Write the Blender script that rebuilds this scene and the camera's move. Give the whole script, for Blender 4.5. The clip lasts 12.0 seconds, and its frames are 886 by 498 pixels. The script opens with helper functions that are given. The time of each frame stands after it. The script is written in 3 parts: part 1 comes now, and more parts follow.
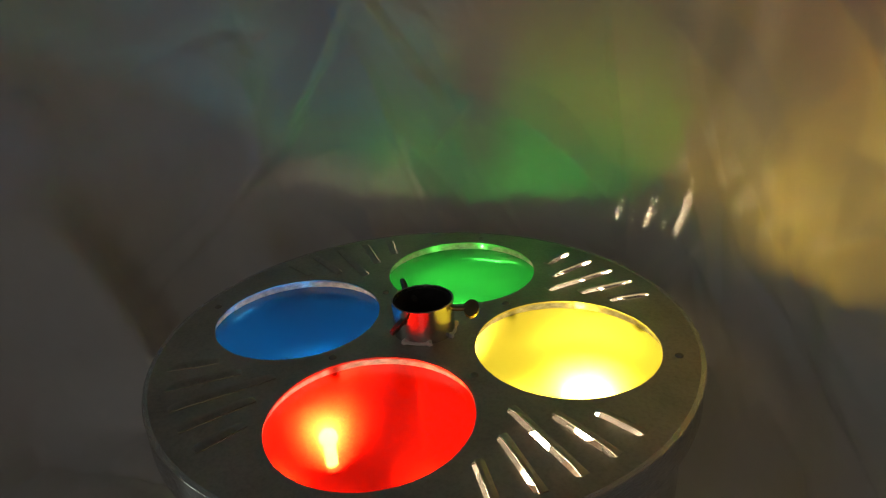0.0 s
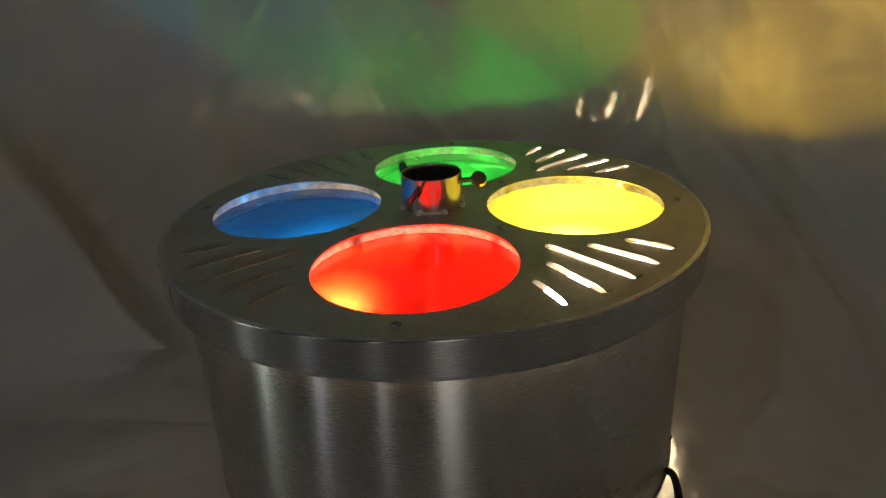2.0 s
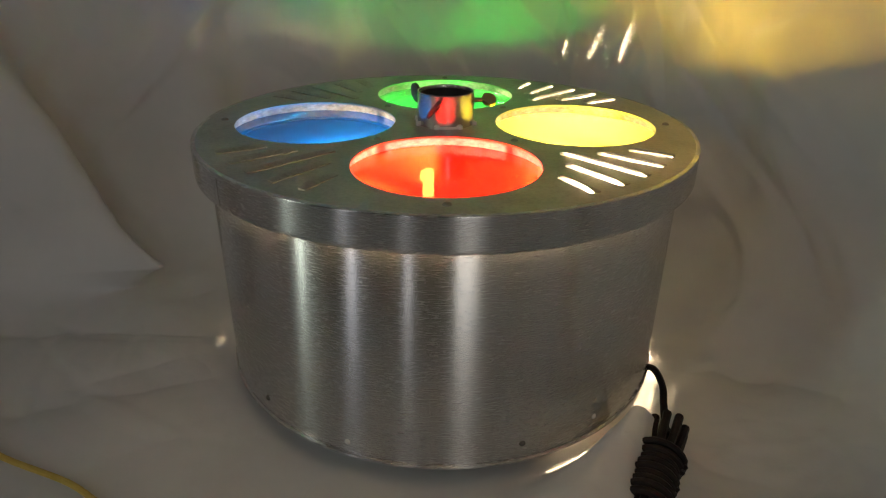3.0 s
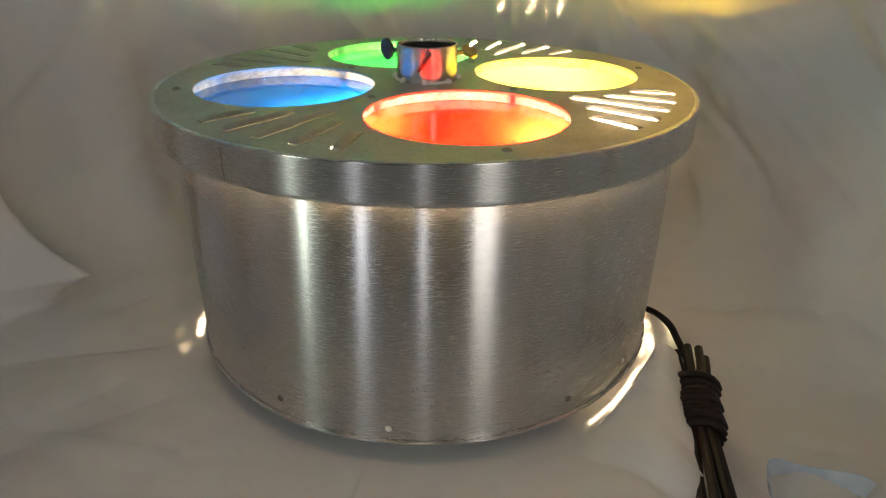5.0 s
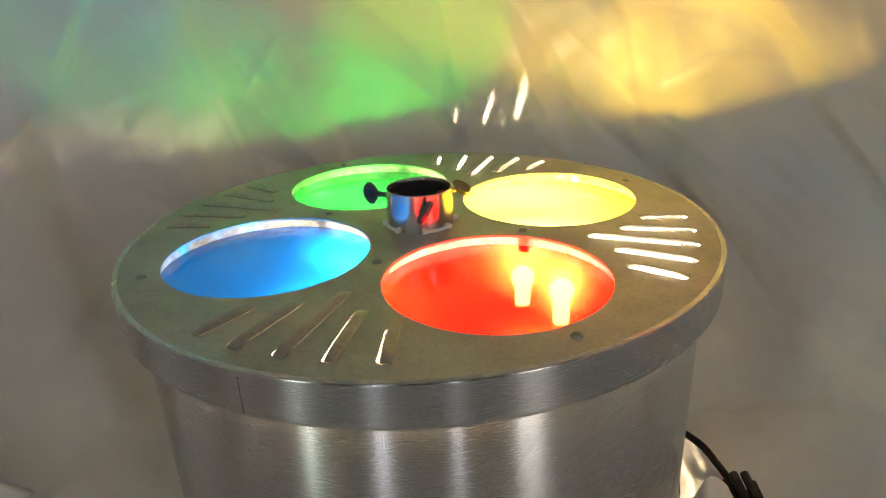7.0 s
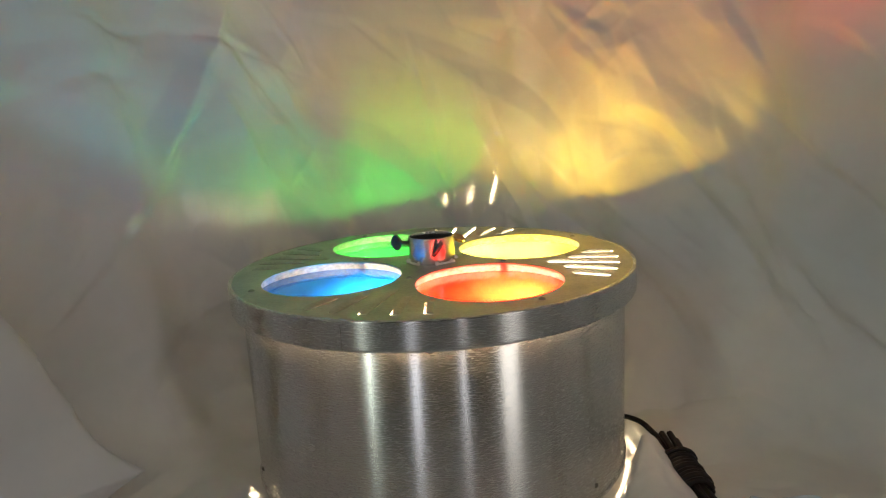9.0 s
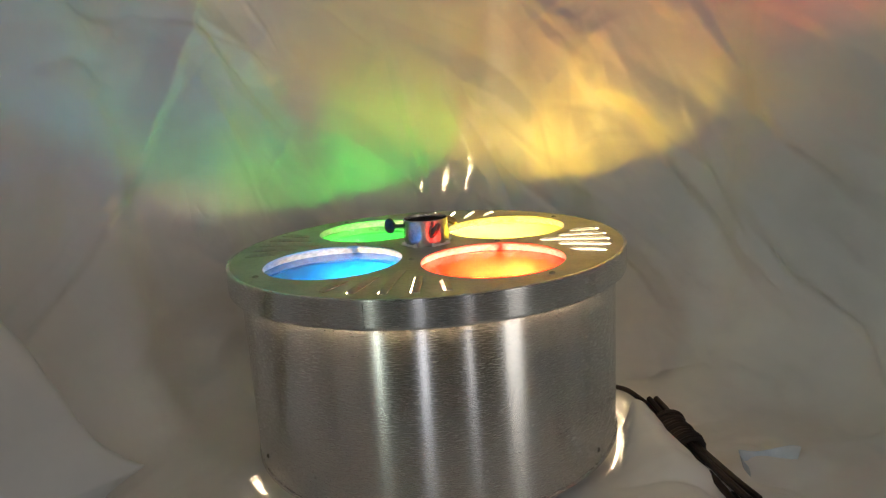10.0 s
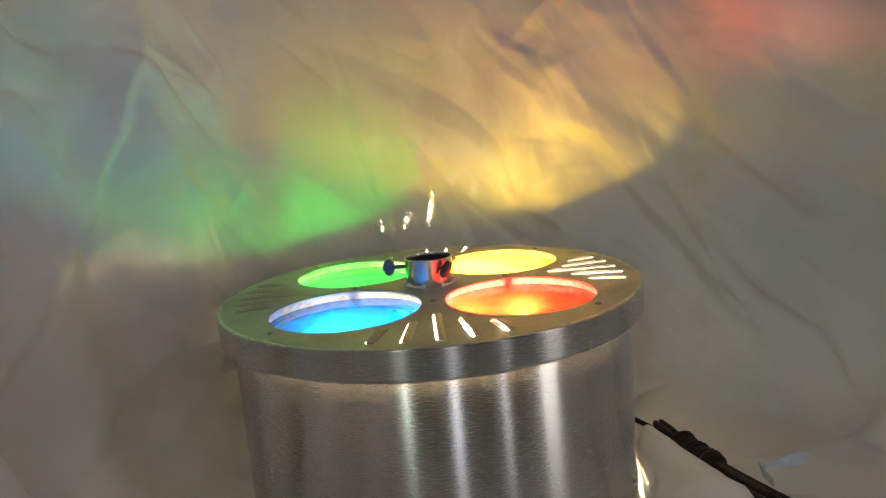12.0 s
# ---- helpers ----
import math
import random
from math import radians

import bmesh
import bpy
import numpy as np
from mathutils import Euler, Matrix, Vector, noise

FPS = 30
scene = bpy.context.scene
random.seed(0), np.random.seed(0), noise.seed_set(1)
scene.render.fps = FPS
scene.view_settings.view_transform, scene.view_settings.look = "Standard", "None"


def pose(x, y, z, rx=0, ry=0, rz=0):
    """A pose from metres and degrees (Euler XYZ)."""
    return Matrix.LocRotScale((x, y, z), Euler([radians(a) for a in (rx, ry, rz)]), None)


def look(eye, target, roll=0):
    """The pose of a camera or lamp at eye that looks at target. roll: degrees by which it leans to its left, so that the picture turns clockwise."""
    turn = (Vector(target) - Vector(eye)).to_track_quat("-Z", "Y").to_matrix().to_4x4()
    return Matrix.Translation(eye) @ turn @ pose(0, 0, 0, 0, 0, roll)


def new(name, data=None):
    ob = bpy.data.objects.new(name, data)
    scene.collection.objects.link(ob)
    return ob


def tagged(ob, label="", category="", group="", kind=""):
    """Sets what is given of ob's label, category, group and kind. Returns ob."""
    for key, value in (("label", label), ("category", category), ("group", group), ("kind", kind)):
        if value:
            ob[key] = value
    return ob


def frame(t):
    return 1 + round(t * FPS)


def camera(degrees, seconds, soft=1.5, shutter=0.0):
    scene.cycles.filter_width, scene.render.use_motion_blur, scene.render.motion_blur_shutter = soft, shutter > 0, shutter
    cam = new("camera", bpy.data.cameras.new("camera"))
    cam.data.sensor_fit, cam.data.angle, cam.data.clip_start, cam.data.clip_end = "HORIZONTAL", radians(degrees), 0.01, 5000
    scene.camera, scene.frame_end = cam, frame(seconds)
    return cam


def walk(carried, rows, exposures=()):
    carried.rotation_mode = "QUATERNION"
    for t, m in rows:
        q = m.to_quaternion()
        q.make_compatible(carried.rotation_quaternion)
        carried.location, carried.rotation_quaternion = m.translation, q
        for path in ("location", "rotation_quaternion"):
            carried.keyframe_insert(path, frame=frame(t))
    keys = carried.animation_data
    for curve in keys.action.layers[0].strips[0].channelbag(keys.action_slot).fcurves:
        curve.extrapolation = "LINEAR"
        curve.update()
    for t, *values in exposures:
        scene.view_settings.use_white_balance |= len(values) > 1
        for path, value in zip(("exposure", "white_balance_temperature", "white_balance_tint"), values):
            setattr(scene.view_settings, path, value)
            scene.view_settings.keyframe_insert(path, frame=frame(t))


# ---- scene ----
LID = 0.178          # height of the lid's top
PATH = [
    (0.0, pose(0.2602, -0.2572, 0.3877, 67.05, 3.07, 41.70)),
    (0.5, pose(0.2529, -0.2744, 0.3869, 67.02, 3.18, 39.21)),
    (1.0, pose(0.2469, -0.2861, 0.3790, 67.61, 3.45, 38.00)),
    (1.5, pose(0.2216, -0.2897, 0.3469, 64.57, 3.18, 37.39)),
    (2.0, pose(0.2141, -0.3402, 0.3206, 66.43, 2.92, 30.21)),
    (2.5, pose(0.2048, -0.3871, 0.3115, 65.32, 0.77, 27.52)),
    (3.0, pose(0.1867, -0.4089, 0.2969, 64.08, -0.65, 24.94)),
    (5.0, pose(0.0863, -0.4228, 0.2701, 63.15, -0.65, 10.28)),
    (5.5, pose(0.0270, -0.3893, 0.2577, 63.20, 0.13, 6.53)),
    (6.0, pose(0.0230, -0.3671, 0.2590, 62.68, 0.99, 6.27)),
    (6.5, pose(0.0219, -0.3559, 0.2724, 62.06, 1.37, 6.44)),
    (7.0, pose(0.0162, -0.3658, 0.3108, 67.54, 2.42, -0.43)),
    (9.0, pose(-0.0206, -0.5482, 0.2994, 78.45, 3.10, -3.80)),
    (9.5, pose(-0.0505, -0.5562, 0.2950, 77.15, 3.01, -7.10)),
    (10.0, pose(-0.0786, -0.5535, 0.2957, 77.41, 3.46, -10.27)),
    (10.5, pose(-0.1103, -0.5420, 0.2994, 77.23, 3.93, -13.47)),
    (11.0, pose(-0.1345, -0.5319, 0.3020, 78.92, 4.38, -16.37)),
    (11.5, pose(-0.1645, -0.5130, 0.2967, 80.09, 4.86, -20.08)),
    (12.0, pose(-0.1892, -0.4923, 0.2987, 79.92, 4.52, -23.21)),
]
cam = camera(68.8, 12.0, soft=1.15)
walk(cam, PATH, exposures=[(0, -2.5), (1.2, -2.5), (2, -2.2), (3, -1.27), (5, -0.55), (6, -0.72), (7, -0.58), (9, -0.7), (12, -0.78)])

# ---- light ----
world = bpy.data.worlds.new("world")
scene.world = world
world.use_nodes = True
world.node_tree.nodes["Background"].inputs[0].default_value = (1.0, 0.95, 0.88, 1)
world.node_tree.nodes["Background"].inputs[1].default_value = 0.02
BULB_COLOUR = (1.0, 0.75, 0.45, 1)
# tall windows of the room: x of the middle, width, bottom, top, watts, colour
WINDOWS = [(-1.17, 0.25, 0.04, 1.45, 10.5, (0.88, 1.0, 0.88)),
           (-0.35, 0.10, 0.04, 1.45, 2.0, (0.90, 0.92, 1.0)),
           # added narrow window, keeps a highlight band on the drum as the camera circles
           (0.25, 0.06, 0.04, 1.45, 1.0, (0.95, 0.95, 1.0)),
           (1.02, 0.44, 0.04, 1.45, 8.0, (1.0, 0.96, 0.90))]
ROOM = 1.4


# ---- materials ----
class Nodes:
    """Short hand for building a node material."""

    def __init__(self, name):
        self.mat = bpy.data.materials.new(name)
        self.mat.use_nodes = True
        self.tree = self.mat.node_tree
        self.bsdf = self.tree.nodes["Principled BSDF"]
        self.out = self.tree.nodes["Material Output"]

    def add(self, kind, **values):
        node = self.tree.nodes.new(kind)
        for key, value in values.items():
            if key == "op":
                node.operation = value
            elif key == "blend":
                node.blend_type = value
            elif key == "direction":
                node.direction_type = value
            elif key == "axis":
                node.axis = value
            elif key == "data":
                node.data_type = value
            else:
                node.inputs[key.replace("_", " ")].default_value = value
        return node

    def link(self, a, b):
        self.tree.links.new(a, b)

    def ramp(self, source, stops):
        node = self.add("ShaderNodeValToRGB")
        while len(node.color_ramp.elements) < len(stops):
            node.color_ramp.elements.new(0.5)
        for e, (p, c) in zip(node.color_ramp.elements, stops):
            e.position, e.color = p, (c if len(c) == 4 else (*c, 1))
        self.link(source, node.inputs[0])
        return node.outputs[0]

    def noise(self, vector, scale, detail=4.0, rough=0.55):
        node = self.add("ShaderNodeTexNoise")
        node.inputs["Scale"].default_value = scale
        node.inputs["Detail"].default_value = detail
        node.inputs["Roughness"].default_value = rough
        if vector is not None:
            self.link(vector, node.inputs["Vector"])
        return node.outputs["Fac"]

    def bump(self, height, strength, distance):
        node = self.add("ShaderNodeBump")
        node.inputs["Strength"].default_value = strength
        node.inputs["Distance"].default_value = distance
        self.link(height, node.inputs["Height"])
        self.link(node.outputs[0], self.bsdf.inputs["Normal"])

    def coords(self):
        return self.add("ShaderNodeTexCoord").outputs["Object"]

    def scaled(self, vector, x, y, z):
        node = self.add("ShaderNodeMapping")
        node.inputs["Scale"].default_value = (x, y, z)
        self.link(vector, node.inputs["Vector"])
        return node.outputs[0]

    def around(self, vector, turns, up):
        """Coordinates round the z axis: the turn angle, the radius and the height."""
        sep = self.add("ShaderNodeSeparateXYZ")
        self.link(vector, sep.inputs[0])
        ang = self.add("ShaderNodeMath", op="ARCTAN2")
        self.link(sep.outputs[1], ang.inputs[0])
        self.link(sep.outputs[0], ang.inputs[1])
        a = self.add("ShaderNodeMath", op="MULTIPLY")
        a.inputs[1].default_value = turns
        self.link(ang.outputs[0], a.inputs[0])
        z = self.add("ShaderNodeMath", op="MULTIPLY")
        z.inputs[1].default_value = up
        self.link(sep.outputs[2], z.inputs[0])
        com = self.add("ShaderNodeCombineXYZ")
        flat = self.add("ShaderNodeCombineXYZ")
        self.link(sep.outputs[0], flat.inputs[0])
        self.link(sep.outputs[1], flat.inputs[1])
        away = self.add("ShaderNodeVectorMath", op="LENGTH")
        self.link(flat.outputs[0], away.inputs[0])
        r = self.add("ShaderNodeMath", op="MULTIPLY")
        r.inputs[1].default_value = up
        self.link(away.outputs["Value"], r.inputs[0])
        self.link(r.outputs[0], com.inputs[1])
        self.link(a.outputs[0], com.inputs[0])
        self.link(z.outputs[0], com.inputs[2])
        return com.outputs[0]


def metal_wrapped(name, colour, rough):
    """Spun aluminium, brushed round its axis."""
    n = Nodes(name)
    v = n.coords()
    streak = n.noise(n.around(v, 26.0, 1400.0), 1.0, 4.0, 0.6)
    stain = n.noise(v, 14.0, 5.0, 0.6)
    tone = n.ramp(stain, [(0.3, [c * 0.93 for c in colour]), (0.7, colour)])
    grain = n.ramp(n.noise(n.around(v, 30.0, 900.0), 1.0, 4.0, 0.75), [(0.36, (0.5, 0.5, 0.5)), (0.64, (1, 1, 1))])
    both = n.add("ShaderNodeMix", data="RGBA", blend="MULTIPLY")
    both.inputs[0].default_value = 0.11
    n.link(tone, both.inputs[6])
    n.link(grain, both.inputs[7])
    n.link(both.outputs[2], n.bsdf.inputs["Base Color"])
    mix = n.add("ShaderNodeMath", op="MULTIPLY_ADD")
    mix.inputs[1].default_value, mix.inputs[2].default_value = 0.05, rough - 0.025
    n.link(streak, mix.inputs[0])
    n.link(mix.outputs[0], n.bsdf.inputs["Roughness"])
    n.bsdf.inputs["Metallic"].default_value = 1.0
    n.bsdf.inputs["Anisotropic"].default_value = 1.0
    n.bsdf.inputs["Anisotropic Rotation"].default_value = 0.25
    tangent = n.add("ShaderNodeTangent", direction="RADIAL", axis="Z")
    n.link(tangent.outputs[0], n.bsdf.inputs["Tangent"])
    return n.mat


def metal_plate(name, colour, rough):
    """Worn sheet aluminium with fine straight scratches and dull stains."""
    n = Nodes(name)
    v = n.coords()
    brushed = n.noise(n.scaled(v, 40.0, 1400.0, 40.0), 1.0, 3.0, 0.7)
    cloud = n.noise(v, 16.0, 6.0, 0.65)
    spots = n.noise(v, 130.0, 3.0, 0.6)
    tone = n.ramp(cloud, [(0.3, [c * 0.66 for c in colour]), (0.55, [c * 0.9 for c in colour]), (0.72, colour)])
    fleck = n.ramp(n.noise(v, 420.0, 4.0, 0.75), [(0.36, (0.55, 0.55, 0.53)), (0.56, (1, 1, 1))])
    both = n.add("ShaderNodeMix", data="RGBA", blend="MULTIPLY")
    both.inputs[0].default_value = 0.35
    n.link(tone, both.inputs[6])
    n.link(fleck, both.inputs[7])
    n.link(both.outputs[2], n.bsdf.inputs["Base Color"])
    mix = n.add("ShaderNodeMath", op="MULTIPLY_ADD")
    mix.inputs[1].default_value, mix.inputs[2].default_value = 0.3, rough - 0.13
    n.link(spots, mix.inputs[0])
    n.link(mix.outputs[0], n.bsdf.inputs["Roughness"])
    n.bsdf.inputs["Metallic"].default_value = 1.0
    n.bump(brushed, 0.18, 0.0005)
    return n.mat


def metal_plain(name, colour, rough):
    n = Nodes(name)
    v = n.coords()
    n.link(n.ramp(n.noise(v, 120.0), [(0.3, [c * 0.8 for c in colour]), (0.7, colour)]), n.bsdf.inputs["Base Color"])
    n.bsdf.inputs["Metallic"].default_value = 1.0
    n.bsdf.inputs["Roughness"].default_value = rough
    n.bump(n.noise(v, 300.0), 0.15, 0.0004)
    return n.mat


def matt(name, dark, light, scale, rough, bump=0.2, depth=0.001):
    n = Nodes(name)
    v = n.coords()
    n.link(n.ramp(n.noise(v, scale), [(0.3, dark), (0.7, light)]), n.bsdf.inputs["Base Color"])
    n.bsdf.inputs["Roughness"].default_value = rough
    n.bump(n.noise(v, scale * 6), bump, depth)
    return n.mat


def coloured_glass(name, through_colour, body_colour, glow_colour):
    """The etched face of a coloured disc: some light goes straight through, most is spread forwards, a little is scattered."""
    n = Nodes(name)
    n.tree.nodes.remove(n.bsdf)
    clear = n.add("ShaderNodeBsdfTransparent", Color=(*through_colour, 1))
    milky = n.add("ShaderNodeBsdfTranslucent", Color=(*glow_colour, 1))
    spread = n.add("ShaderNodeBsdfRefraction", Color=(*[0.5 * c for c in body_colour], 1), Roughness=0.88, IOR=1.15)
    inner = n.add("ShaderNodeMixShader", Fac=0.96)
    n.link(milky.outputs[0], inner.inputs[1])
    n.link(spread.outputs[0], inner.inputs[2])
    body = n.add("ShaderNodeMixShader", Fac=0.82)
    n.link(clear.outputs[0], body.inputs[1])
    n.link(inner.outputs[0], body.inputs[2])
    gloss = n.add("ShaderNodeBsdfGlossy", Color=(0.8, 0.8, 0.8, 1), Roughness=0.04)
    fresnel = n.add("ShaderNodeFresnel", IOR=1.48)
    top = n.add("ShaderNodeMixShader")
    n.link(fresnel.outputs[0], top.inputs[0])
    n.link(body.outputs[0], top.inputs[1])
    n.link(gloss.outputs[0], top.inputs[2])
    n.link(top.outputs[0], n.out.inputs["Surface"])
    return n.mat


def rim_glass(name):
    """Frosted clear glass that scatters a little of the light behind it."""
    n = Nodes(name)
    n.tree.nodes.remove(n.bsdf)
    milky = n.add("ShaderNodeBsdfTranslucent")
    n.link(n.ramp(n.noise(n.around(n.coords(), 14.0, 500.0), 1.0), [(0.3, (0.5, 0.5, 0.49)), (0.7, (0.95, 0.95, 0.93))]), milky.inputs[0])
    gloss = n.add("ShaderNodeBsdfGlossy", Color=(0.8, 0.8, 0.8, 1), Roughness=0.15)
    both = n.add("ShaderNodeMixShader", Fac=0.25)
    n.link(milky.outputs[0], both.inputs[1])
    n.link(gloss.outputs[0], both.inputs[2])
    n.link(both.outputs[0], n.out.inputs["Surface"])
    return n.mat


def clear_face(name):
    """The polished underside and rim of a disc."""
    n = Nodes(name)
    n.tree.nodes.remove(n.bsdf)
    n.link(n.add("ShaderNodeBsdfTransparent", Color=(0.98, 0.98, 0.98, 1)).outputs[0], n.out.inputs["Surface"])
    return n.mat


def glowing(name, colour, strength):
    n = Nodes(name)
    n.bsdf.inputs["Base Color"].default_value = (0.9, 0.88, 0.82, 1)
    n.bsdf.inputs["Emission Color"].default_value = colour
    n.bsdf.inputs["Emission Strength"].default_value = strength
    return n.mat


def sheet_cloth(name):
    """White spun sheet, thin enough to let a little light through."""
    n = Nodes(name)
    v = n.coords()
    cloud = n.noise(v, 7.0, 5.0, 0.6)
    n.link(n.ramp(cloud, [(0.3, (0.60, 0.59, 0.57)), (0.7, (0.71, 0.70, 0.68))]), n.bsdf.inputs["Base Color"])
    n.bsdf.inputs["Roughness"].default_value = 0.62
    n.bsdf.inputs["Sheen Weight"].default_value = 0.15
    fine = n.noise(v, 60.0, 6.0, 0.65)
    ridge = None
    for scale, weight in ((9.0, 1.0), (23.0, 0.45)):
        off = n.add("ShaderNodeMath", op="SUBTRACT")
        off.inputs[1].default_value = 0.5
        n.link(n.noise(v, scale, 1.5, 0.5), off.inputs[0])
        fold = n.add("ShaderNodeMath", op="ABSOLUTE")
        n.link(off.outputs[0], fold.inputs[0])
        size = n.add("ShaderNodeMath", op="MULTIPLY_ADD")
        size.inputs[1].default_value = weight
        n.link(fold.outputs[0], size.inputs[0])
        if ridge is None:
            size.inputs[2].default_value = 0.0
        else:
            n.link(ridge, size.inputs[2])
        ridge = size.outputs[0]
    both = n.add("ShaderNodeMath", op="MULTIPLY_ADD")
    both.inputs[1].default_value = 0.10
    n.link(fine, both.inputs[0])
    n.link(ridge, both.inputs[2])
    n.bump(both.outputs[0], 0.28, 0.014)
    return n.mat


SPUN = metal_wrapped("spun_aluminium", (0.66, 0.65, 0.64), 0.27)
PLATE = metal_plate("worn_aluminium_plate", (0.60, 0.585, 0.53), 0.44)
CHROME = metal_plain("chromed_steel", (0.60, 0.58, 0.55), 0.24)
STEEL = metal_plain("dull_steel", (0.20, 0.185, 0.165), 0.48)
CUP_SHADE = matt("cup_shade_dark", (0.012, 0.011, 0.010), (0.030, 0.027, 0.024), 150, 0.6)
OXIDE = matt("oxidised_screw_head", (0.040, 0.036, 0.032), (0.085, 0.076, 0.066), 200, 0.42)
BRASS = metal_plain("tarnished_brass", (0.36, 0.28, 0.16), 0.38)
PALE = matt("pale_washer_and_lit_hole", (0.78, 0.74, 0.66), (0.88, 0.85, 0.78), 90, 0.5)
CORD = matt("dark_brown_flex", (0.008, 0.005, 0.0045), (0.017, 0.011, 0.009), 160, 0.55)
CORD.node_tree.nodes["Principled BSDF"].inputs["Specular IOR Level"].default_value = 0.2
WIRE = matt("yellow_flex", (0.55, 0.38, 0.06), (0.68, 0.50, 0.12), 120, 0.4)
CLOTH_CURL = matt("pale_blue_curl", (0.45, 0.52, 0.62), (0.62, 0.68, 0.74), 60, 0.25)
SOCKET = matt("brown_moulded_socket", (0.035, 0.025, 0.02), (0.06, 0.045, 0.035), 80, 0.4)
# near black, so that the drum's inside bounces little lamp light
DULL = matt("dark_drum_inside", (0.028, 0.027, 0.026), (0.048, 0.046, 0.044), 40, 0.7)
CLOTH = sheet_cloth("white_sheet")
WALL = matt("dull_wall_paint", (0.17, 0.163, 0.158), (0.22, 0.212, 0.205), 3, 0.8)
CEILING = matt("white_ceiling_paint", (0.66, 0.66, 0.64), (0.74, 0.74, 0.72), 3, 0.8)
FLOOR = matt("dark_floor", (0.06, 0.05, 0.045), (0.10, 0.085, 0.07), 5, 0.6)
GLASS = {"red": coloured_glass("red_glass", (0.90, 0.012, 0.003), (0.90, 0.0075, 0.0015), (0.85, 0.007, 0.002)),
         "yellow": coloured_glass("yellow_glass", (0.93, 0.74, 0.07), (0.88, 0.86, 0.08), (0.80, 0.82, 0.06)),
         "green": coloured_glass("green_glass", (0.022, 0.56, 0.060), (0.018, 0.48, 0.055), (0.005, 0.32, 0.045)),
         "blue": coloured_glass("blue_glass", (0.002, 0.10, 0.48), (0.001, 0.070, 0.40), (0.001, 0.06, 0.38))}
POLISHED = clear_face("polished_glass_face")
RIM_GLASS = rim_glass("frosted_clear_rim")



# ---- helpers for meshes ----
def finish(name, bm, material, smooth=None):
    bmesh.ops.recalc_face_normals(bm, faces=bm.faces)
    me = bpy.data.meshes.new(name)
    bm.to_mesh(me)
    bm.free()
    me.materials.append(material)
    if smooth is not None:
        me.polygons.foreach_set("use_smooth", [True] * len(me.polygons))
        me.set_sharp_from_angle(angle=radians(smooth))
    return me


def part(name, bm, material, parent, label="", smooth=35):
    ob = new(name, finish(name, bm, material, smooth))
    ob.parent = parent
    return tagged(ob, label) if label else ob


def revolve(profile, steps=96, closed=True):
    """A ring-shaped solid from a profile of (radius, z); closed: the profile is a loop."""
    bm = bmesh.new()
    rings = []
    for i in range(steps):
        a = 2 * math.pi * i / steps
        rings.append([bm.verts.new((r * math.cos(a), r * math.sin(a), z)) for r, z in profile])
    n = len(profile)
    for i in range(steps):
        a, b = rings[i], rings[(i + 1) % steps]
        for j in range(n if closed else n - 1):
            bm.faces.new((a[j], b[j], b[(j + 1) % n], a[(j + 1) % n]))
    bmesh.ops.remove_doubles(bm, verts=bm.verts, dist=1e-6)
    return bm


def tube(points, radius, sides=8, squash=1.0):
    """A round cord through the points, its ends closed."""
    bm = bmesh.new()
    pts = [Vector(p) for p in points]
    rings = []
    up = Vector((0, 0, 1))
    for i, p in enumerate(pts):
        d = (pts[min(i + 1, len(pts) - 1)] - pts[max(i - 1, 0)]).normalized()
        side = d.cross(up)
        side = side.normalized() if side.length > 0.05 else Vector((1, 0, 0))
        over = side.cross(d).normalized()
        rings.append([bm.verts.new(p + side * radius * math.cos(2 * math.pi * k / sides)
                                   + over * radius * squash * math.sin(2 * math.pi * k / sides)) for k in range(sides)])
    for a, b in zip(rings, rings[1:]):
        for k in range(sides):
            bm.faces.new((a[k], a[(k + 1) % sides], b[(k + 1) % sides], b[k]))
    bm.faces.new(rings[0])
    bm.faces.new(rings[-1])
    return bm


def spline(points, steps=8):
    """A smooth line through the points."""
    pts = [Vector(p) for p in points]
    pts = [2 * pts[0] - pts[1], *pts, 2 * pts[-1] - pts[-2]]
    out = []
    for a, b, c, d in zip(pts, pts[1:], pts[2:], pts[3:]):
        for i in range(steps):
            t = i / steps
            out.append(0.5 * (2 * b + (c - a) * t + (2 * a - 5 * b + 4 * c - d) * t * t + (3 * b - a - 3 * c + d) * t ** 3))
    return [*out, pts[-2]]


def box(size, at=(0, 0, 0), bevel=0.0, m=None):
    bm = bmesh.new()
    bmesh.ops.create_cube(bm, size=1.0, matrix=Matrix.Translation(at) @ Matrix.Diagonal((*size, 1)))
    if bevel:
        bmesh.ops.bevel(bm, geom=bm.edges[:], offset=bevel, segments=2, affect="EDGES", profile=0.5)
    if m:
        bmesh.ops.transform(bm, matrix=m, verts=bm.verts)
    return bm


def polar(r, degrees, z=0.0):
    return Vector((r * math.cos(radians(degrees)), r * math.sin(radians(degrees)), z))


# ---- the room, plain and closed ----
def plain(name, size, at, material):
    ob = new(name, finish(name, box(size, at), material))
    return tagged(ob, kind="structure")


TALL = 2.4
plain("floor", (2 * ROOM, 2 * ROOM, 0.1), (0, 0, -0.075), FLOOR)
plain("ceiling", (2 * ROOM, 2 * ROOM, 0.1), (0, 0, TALL + 0.05), CEILING)
plain("wall_north", (2 * ROOM, 0.1, TALL), (0, ROOM + 0.05, TALL / 2), WALL)
plain("wall_east", (0.1, 2 * ROOM, TALL), (ROOM + 0.05, 0, TALL / 2), WALL)
